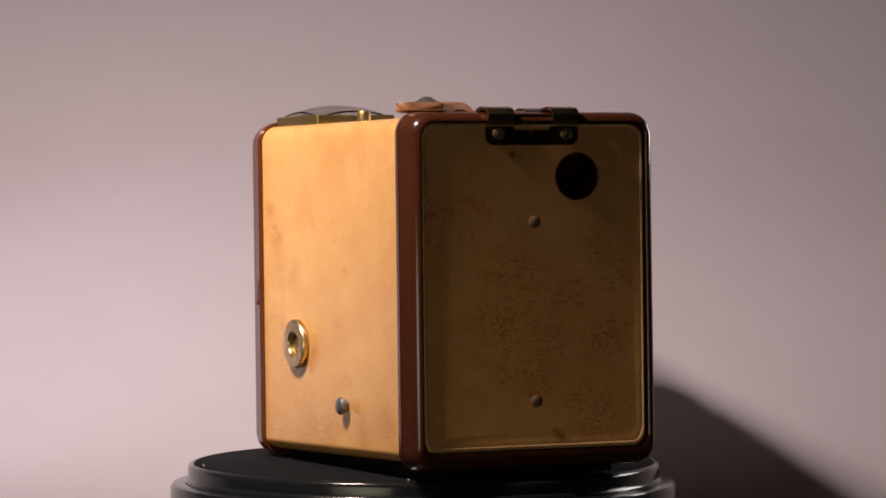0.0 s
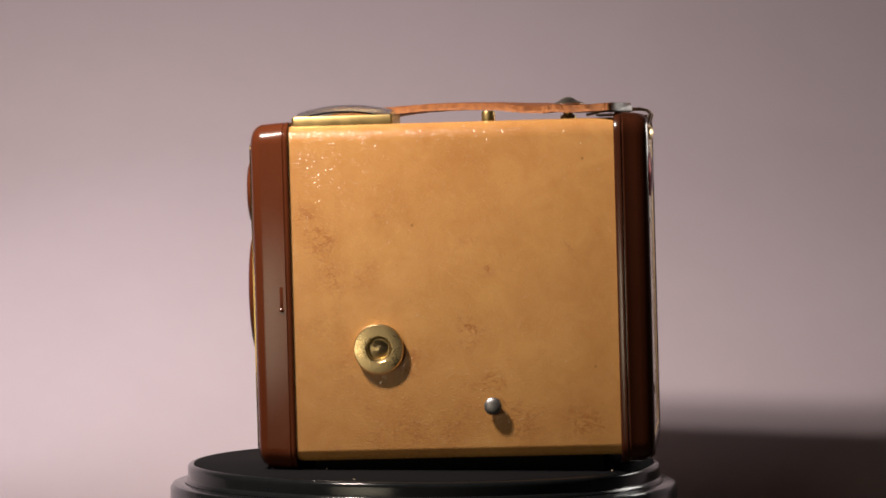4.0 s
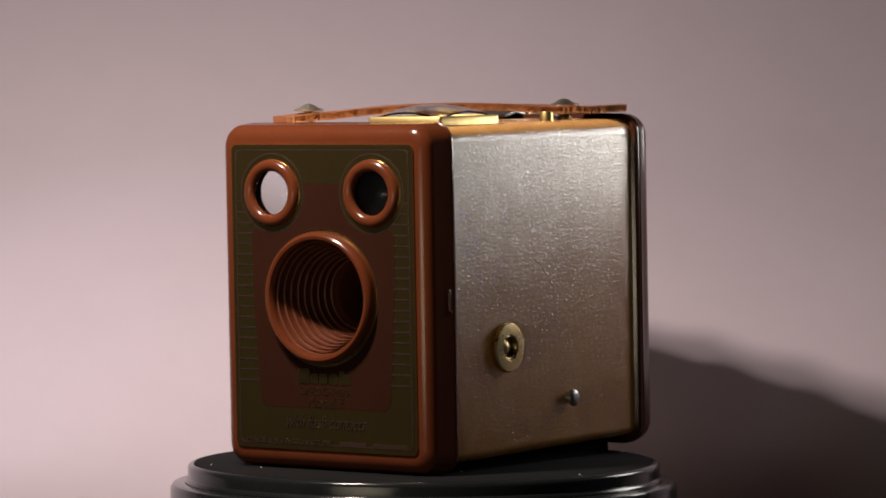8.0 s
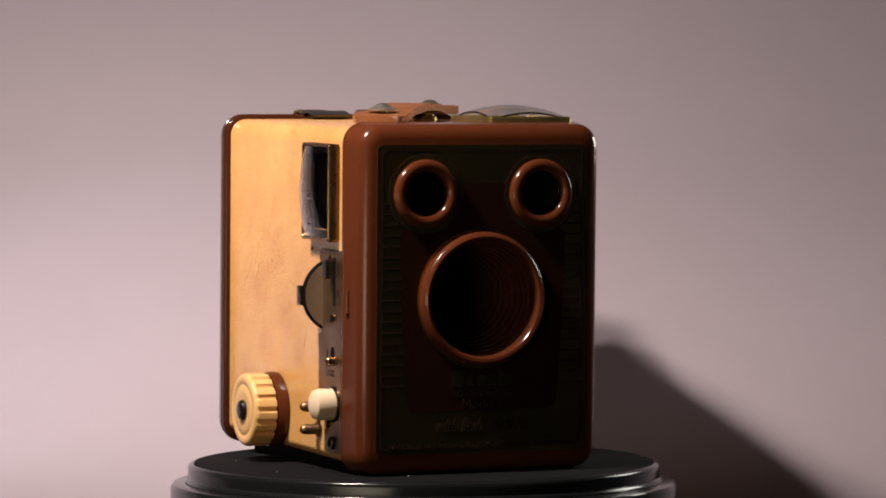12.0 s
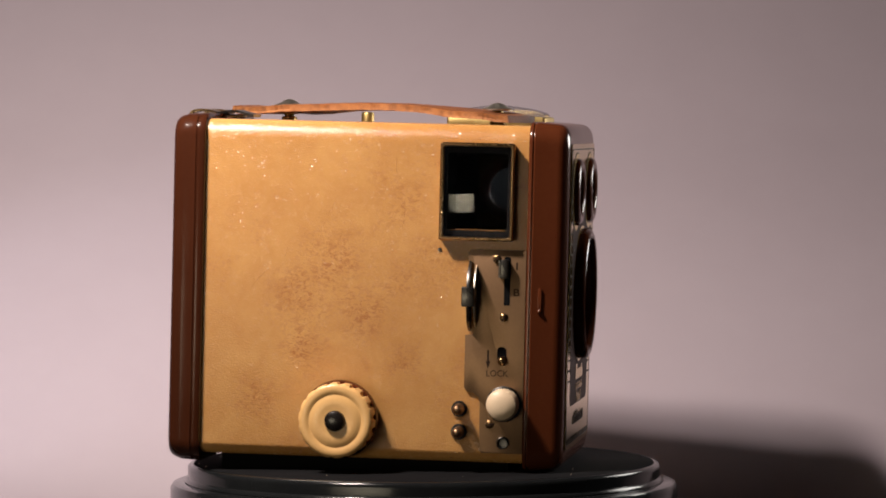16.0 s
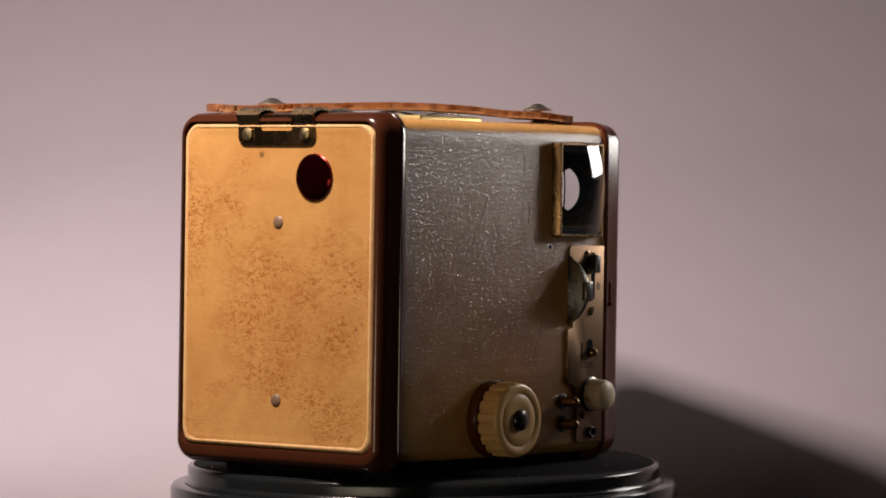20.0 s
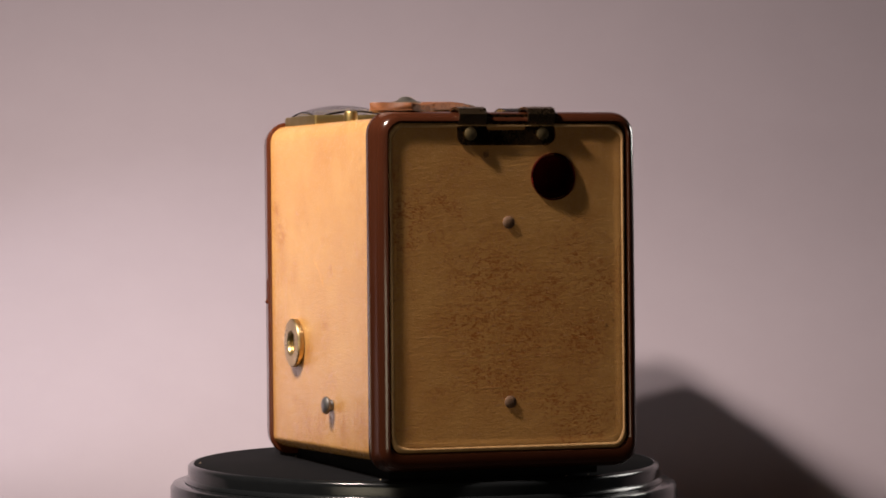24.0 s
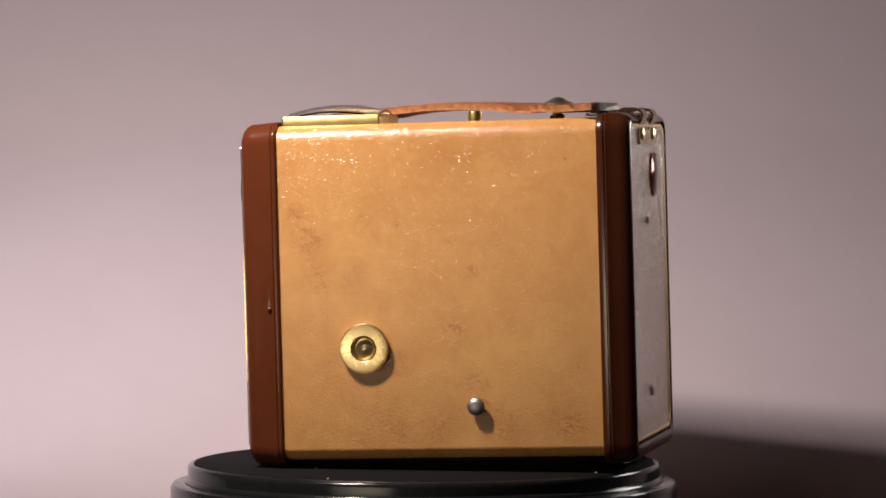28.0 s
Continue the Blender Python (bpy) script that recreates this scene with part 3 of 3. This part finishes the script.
control_bit("socket", lathe_bm([(.0020, 0), (.0020, .0010), (.0017, .0013), (.0013, .0012), (.0012, .0002), (0, .0001)], 24), STEEL, .0455, .0102, label="small dark flash socket")

# lever disc that stands on edge through the plate
R = .0122
SINK = .0050
prof2 = [(math.cos(a) * R, math.sin(a) * R) for a in np.linspace(radians(78), radians(-78), 22)]
half_disc = [(p[0] - SINK, p[1]) for p in prof2]
m = KNOB_SIDE @ face((.0332, .0562, 0), (0, 0, 1), (0, 1, 0), (-1, 0, 0))
disc = part("lever_disc", moved(slab_bm(half_disc, .0009, .0002), m @ pose(0, 0, -.0004)), STEEL, box, "dark steel half-disc lever with a rim", 40)
part("disc_rim", moved(slab_bm([(x * 0.93, y * 0.93) for x, y in half_disc], .0004, .0001), m @ pose(0, 0, -.0022)), NICKEL, disc)
part("disc_tab", moved(box_bm(R - SINK - .0008, R - SINK + .0012, -.0032, .0032, -.0022, .0018, .0004), m), STEEL, disc)

# release button, flash pins, winding knob
button = part("release_button", moved(lathe_bm([(.0051, 0), (.0051, .0052), (.0046, .0066), (.0034, .0074), (.0018, .0078), (0, .0079)], 32), on(KNOB_SIDE, .0450, .0217, .0007)), WHITE, box, "cream plastic shutter release button")
part("button_collar", moved(lathe_bm([(.0058, 0), (.0058, .0005), (.0052, .0008)], 32), on(KNOB_SIDE, .0450, .0217, .0007)), STEEL, button)
for v in (.0197, .0123):
    pin = part("flash_pin", moved(lathe_bm([(.0019, 0), (.0019, .0004), (.0017, .0010), (.0017, .0046), (.0014, .0058), (.0008, .0064), (0, .0066)], 20), on(KNOB_SIDE, .0306, v, .0)), BRONZE, box, "rounded bronze flash contact pin")
    part("pin_collar", moved(lathe_bm([(.0026, 0), (.0026, .0004), (.0019, .0006)], 20), on(KNOB_SIDE, .0306, v, 0)), STEEL, pin)

KU, KV = -.0080, .0153


def knob_bm():
    n, teeth = 144, 18
    rings = []
    for w, r, cut in ((.0040, .0117, 1), (.0043, .0121, 1), (.0100, .0121, 1), (.0105, .0121, .45), (.0112, .0119, .25), (.0117, .0115, 0), (.0120, .0108, 0), (.0120, .0091, 0), (.0117, .0087, 0), (.0117, .0083, 0), (.0120, .0079, 0), (.0120, .0050, 0), (.0118, .0040, 0), (.0118, .0030, 0)):
        ring = []
        for i in range(n):
            a = 2 * math.pi * i / n
            ph = (a * teeth / (2 * math.pi)) % 1
            d = .0008 * cut * max(0.0, math.sin(2 * math.pi * ph)) ** 0.5
            ring.append(((r - d) * math.cos(a), (r - d) * math.sin(a), w))
        rings.append(ring)
    return loft_bm(rings, True, True)


knob = part("winding_knob", moved(knob_bm(), on(KNOB_SIDE, KU, KV, 0)), IVORY, box, "yellowed ivory plastic winding knob with notched rim", 40)
part("knob_washer", moved(lathe_bm([(.0124, 0), (.0126, .0024), (.0122, .0036), (.0080, .0041)], 64), on(KNOB_SIDE, KU, KV, 0)), BROWN, knob, "brown plastic washer")
part("knob_hub", moved(lathe_bm([(.0034, .0116), (.0034, .0123), (.0031, .0130), (.0024, .0134), (.0012, .0136), (0, .0137)], 32), on(KNOB_SIDE, KU, KV, 0)), HUB, knob, "dark brown hub")

# ---------------------------------------------------------------- disc side: tripod disc and latch pin
tripod = part("tripod_bush", moved(lathe_bm([(.0079, 0), (.0081, .0004), (.0081, .0016), (.0078, .0020), (.0072, .0021), (.0043, .0021), (.0040, .0019), (.0038, .0015), (.0036, .0001), (0, .0001)], 64), on(DISC_SIDE, -.0233, .0384, 0)), PALE_BRASS, box, "round brass tripod bush with a threaded hole", 30)
for i in range(3):
    part("thread", moved(torus_bm(.0036, .00022, 1.0, 32, 8), on(DISC_SIDE, -.0233, .0384, .0004 + i * .0005)), BRASS, tripod)
part("bush_floor", moved(lathe_bm([(.0030, .0002), (.0018, .0005), (.0008, .0009), (0, .0010)], 32), on(DISC_SIDE, -.0233, .0384, 0)), PALE_BRASS, tripod)
part("latch_pin", moved(lathe_bm([(.0019, 0), (.0018, .0010), (.0026, .0013), (.0029, .0018), (.0028, .0024), (.0023, .0029), (.0012, .0032), (0, .0033)], 24), on(DISC_SIDE, .0132, .0191, 0)), PIN_GREY, box, "small grey metal latch pin")

# long pale scratches in the cloth, and a tiny pin below the side finder
def scratch(side, path, wide, label=""):
    bm = bmesh.new()
    rows = []
    for k, (u, v) in enumerate(path):
        w = wide * math.sin(math.pi * (k + .35) / (len(path) - .3))
        rows.append([bm.verts.new(on(side, u + du, v + dv, h).translation) for du, dv, h in ((-w * .6, -w, -.00031), (0, 0, -.00025), (w * .6, w, -.00031))])
    for a, b in zip(rows, rows[1:]):
        for k in (0, 1):
            bm.faces.new((a[k], a[k + 1], b[k + 1], b[k]))
    part("scratch", bm, SCRATCH, body, label)


scratch(DISC_SIDE, [(-.0058, .0662), (-.0030, .0648), (-.0004, .0628), (.0022, .0602), (.0040, .0584), (.0051, .0571)], .00013, "pale raised scratch")
for (u0, v0), (u1, v1), wide, bow in (((-.0191, .0705), (-.0107, .0871), .00014, .0004), ((-.0400, .0548), (-.0322, .0640), .00012, -.0003), ((-.0296, .0628), (-.0262, .0706), .00011, .0002), ((.0150, .0360), (.0187, .0452), .00013, .0003),
                                      ((.0083, .0951), (.0081, .1008), .00009, 0), ((.0105, .0773), (.0113, .0856), .00010, .0003), ((-.0302, .0565), (-.0252, .0636), .00010, .0003)):
    scratch(KNOB_SIDE, [(u0 + (u1 - u0) * f + bow * math.sin(math.pi * f), v0 + (v1 - v0) * f) for f in (0, .2, .4, .6, .8, 1)], wide)
part("tiny_pin", moved(lathe_bm([(.0007, -.0005), (.0006, .0000), (0, .0001)], 12), on(KNOB_SIDE, .0230, .0708, 0)), STEEL, box, "tiny dark metal pin")

# ---------------------------------------------------------------- back
FL = 0.002
WB = W0 + .0018
PW, PH, PX, PZ = .0798, .1032, .0004, .05745         # the cloth panel sits high in its frame


def panel_ring(y, cut):
    return [(x, y, z) for x, z in rrect(PW - cut, PH - cut, .0046, PX, PZ, 7)]


rings = [end_ring(SEAM_B - .0002, WB - .010, H0 - .010, .004, FL), end_ring(SEAM_B, WB - .0008, H0 - .0004, .0066, FL), end_ring(SEAM_B + .0004, WB, H0 + .0004, .007, FL), end_ring(SEAM_B + .0022, WB, H0 + .0004, .007, FL),
         end_ring(SEAM_B + .0024, WB - .0007, H0 - .0003, .0067, FL), end_ring(SEAM_B + .0028, WB - .0007, H0 - .0003, .0067, FL), end_ring(SEAM_B + .0031, WB, H0 + .0004, .007, FL)]
for a in np.linspace(0, math.pi / 2, 6):
    q, deep = 0.0029, 0.0060
    rings.append(end_ring(BACK_Y - deep + deep * math.sin(a), WB - .0014 - 2 * q * (1 - math.cos(a)), H0 + .0002 - 2 * q * (1 - math.cos(a)), .007 - .002 * (1 - math.cos(a)), FL))
rings += [panel_ring(BACK_Y - .0004, -.0012), panel_ring(BACK_Y - .0018, -.0006), panel_ring(BACK_Y - .0028, 0)]
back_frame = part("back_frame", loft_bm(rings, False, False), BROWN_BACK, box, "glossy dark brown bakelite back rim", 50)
panel_rings = []
for y, cut in ((BACK_Y - .0026, 0), (BACK_Y - .0014, .0002), (BACK_Y - .0009, .0010), (BACK_Y - .0007, .0026), (BACK_Y - .0010, .0056), (BACK_Y - .0011, .0086)):
    panel_rings.append(panel_ring(y, cut))
bp = loft_bm(panel_rings, False, True)
back_panel = part("back_panel", bp, LEATHER_BACK, box, "rubbed tan leathercloth back panel", 50)
hem = []
for y, cut in ((BACK_Y - .0012, .0001), (BACK_Y - .0007, .0007), (BACK_Y - .0004, .0016), (BACK_Y - .0006, .0026), (BACK_Y - .0010, .0034)):
    hem.append([(x + .0002 * math.sin(900 * z + 700 * x), y, z + .0002 * math.sin(1100 * x)) for x, y, z in panel_ring(y, cut)])
part("worn_hem", loft_bm(hem, False, False), varied("pale_worn_cloth", (0.66, 0.42, 0.19), (0.46, 0.23, 0.085), 140, 0.6, 0, 0, 0.0002), back_panel, "pale rubbed edge of the cloth", 60)
RX, RZ = .0149, .0921
window = part("ruby_window", moved(lathe_bm([(.0070, -.0004), (.0068, .0006), (.0056, .0011), (.003, .0014), (0, .0015)], 48), on(BACK, RX, RZ, .0003)), RED, box, "round dark red film counter window")
part("window_ring", moved(lathe_bm([(.0074, -.0006), (.0075, .0004), (.0072, .0006), (.0070, .0002), (.0070, -.0006)], 48), on(BACK, RX, RZ, .0004)), varied("ruby_rim", (0.13, 0.010, 0.007), (0.10, 0.007, 0.005), 200, 0.30, 0.9), window)
for u, v in ((-.0002, .0778), (-.0002, .0211)):
    part("stud", moved(lathe_bm([(.0020, 0), (.0020, .0003), (.0016, .0006), (.0008, .0008), (0, .0008)], 20), on(BACK, u, v, .0002)), DULL, box, "small domed dull brass stud")

# spring clasp: plate on the back, two straps over the rim
cl = rrect(.0326, .0098, .0030, -.0010, .1070, 5)
clasp = part("clasp", moved(ring_bm(cl, [(-.0010 + (x + .0010) * .40, .1078 + (z - .1070) * .20) for x, z in cl], .0008), on(BACK, 0, 0, .0001)), DARK_BRASS, box, "dull brass spring clasp over the back rim", 40)


def strip_bm(path, x0, x1, t):
    """A bent strip between x0 and x1 along a path of (y, z), t thick."""
    pts = []
    for i, (y, z) in enumerate(path):
        a, b = path[max(0, i - 1)], path[min(len(path) - 1, i + 1)]
        d = Vector((b[0] - a[0], b[1] - a[1])).normalized()
        pts.append(((y, z), (y - d.y * t, z + d.x * t)))
    return loft_bm([[(x0, *a), (x1, *a), (x1, *b), (x0, *b)] for a, b in pts])


bend = [(.0636, .1086), (.0648, .1104), (.0653, .1118), (.0645, .1129), (.0622, .1134), (.0598, .1134), (.0582, .1130), (.0570, .1126)]
for x in (-.0107, .0124):
    part("clasp_strap", strip_bm(bend[::-1], x - .0046, x + .0046, .0009), CLASP, clasp, "bent brass strap")
    part("clasp_rivet", moved(lathe_bm([(.0021, 0), (.0020, .0005), (.0010, .0009), (0, .0010)], 20), on(BACK, -x * 1.05, .1057, .0012)), PALE_BRASS, clasp)
    part("clasp_leaf", moved(box_bm(x - .0042, x + .0042, .0478, .0572, .1118, .1126, .0002), Matrix.Identity(4)), STEEL, clasp)
part("clasp_bridge", strip_bm([(.0440, .1120), (.0470, .1126), (.0500, .1134), (.0530, .1132), (.0560, .1124)], -.0160, -.0020, .0008), STEEL, clasp)
# thin wedge added under the floor of the box: shade of the gap, in black
bm = box_bm(-.0355, .0355, -.0460, .0480, 0, .0030)
for v in bm.verts:
    if v.co.z < .001:
        v.co.z = -.0019 - .0281 * v.co.y
part("gap_shade_wedge", bm, VOID, box, "matt black wedge added as the shade under the tilted box")

# ---------------------------------------------------------------- strap and its rivets
A, B = Vector((-.0244, -.0385, 0)), Vector((.0254, .0392, 0))
way = (B - A).normalized()
side = Vector((-way.y, way.x, 0))
span = (B - A).length
PATH = [(-.0100, .0009, .80, .0), (-.0060, .0011, 1.0, .0), (0, .0018, 1.02, .0), (.006, .0020, .98, .0), (.014, .0025, .92, .1), (.026, .0034, .88, .0), (.040, .0040, .88, 0), (.054, .0040, .88, 0), (.068, .0035, .90, .0), (.080, .0027, .94, -.1),
        (.088, .0024, 1.0, -.1), (span, .0024, 1.02, .0), (span + .006, .0019, 1.0, .0), (span + .012, .0019, .95, .05), (span + .018, .0021, .85, .05), (span + .0205, .0022, .78, .05)]


def strap_rings():
    rr = random.Random(3)
    fine = []
    for i in range(len(PATH) - 1):
        for k in range(9):
            f = k / 9
            fine.append([PATH[i][j] * (1 - f) + PATH[i + 1][j] * f for j in range(4)])
    fine.append(list(PATH[-1]))
    rings = []
    for s, z, wide, twist in fine:
        c = A + way * s
        hw, t = .0086 * wide, .0022
        up = Vector((0, 0, 1))
        ring = []
        for q, h in ((-1, 0), (-.96, .35), (-1, 1), (-.9, 1.08), (-.4, 1.12), (.4, 1.12), (.9, 1.08), (1, 1), (.96, .35), (1, 0), (.4, -.04), (-.4, -.04)):
            jag = rr.uniform(-.0003, .0003) if abs(q) > .9 else 0
            ring.append(c + side * (q * hw + jag) + up * (.1112 + z + h * t - twist * q * hw * .5 + rr.uniform(-.00008, .00008)))
        rings.append([tuple(p) for p in ring])
    return rings


sr = strap_rings()
strap = part("strap", loft_bm(sr), STRAP, box, "worn orange-brown leather carrying strap", 75)
for e, (lo, hi) in enumerate(((0, 2), (7, 9))):
    edge = bmesh.new()
    rows = [[edge.verts.new(Vector(r[k]) + side * (-.00006 if e == 0 else .00006)) for k in range(lo, hi + 1)] for r in sr]
    for a, b in zip(rows, rows[1:]):
        for k in range(hi - lo):
            edge.faces.new((a[k], b[k], b[k + 1], a[k + 1]))
    part("strap_edge", edge, RAW, strap, "frayed raw leather edge")
for c, h in ((A, .0047), (B, .0045)):
    rivet = part("strap_rivet", moved(lathe_bm([(.0020, 0), (.0050, .0002), (.0051, .0005), (.0047, .0008), (.0036, .0011), (.0027, .0016), (.0018, .0022), (.0009, .0025), (0, .0026)], 32), pose(c.x, c.y, .1112 + h)), NICKEL, box, "domed nickel strap rivet")
    part("rivet_post", moved(lathe_bm([(.0026, -h), (.0026, -h + .001), (.0016, -h + .0014), (.0016, .0004)], 20), pose(c.x, c.y, .1112 + h)), BRASS, rivet)
part("brass_peg", moved(lathe_bm([(.0022, -.0004), (.0022, .0026), (.0020, .0031), (.0014, .0033), (.0010, .0029), (0, .0028)], 24), on(LID, .0354, .0137, 0)), BRASS, box, "short brass peg on the lid")


# ---------------------------------------------------------------- turning
PERIOD = 24.466                  # seconds for one turn


def box_pose(t):
    turn = -154.17 + 360 / PERIOD * t
    return (pose(0, 0, EYE_Z) @ pose(0, 0, 0, 0, 0, turn) @ pose(0, 0, 0, 0, -0.014, 0) @ pose(0, 0, 0, 1.498, 0, 0)
            @ pose(-0.815 * S, 4.034 * S, -42.34 * S, 0, 0, 0.641))


def motions():
    steps = [i * 0.5 for i in range(57)]
    walk(box, [(t, box_pose(t)) for t in steps])
    walk(platter, [(t, pose(0, 0, TOP, 0, 0, 360 / PERIOD * t)) for t in steps])


motions()
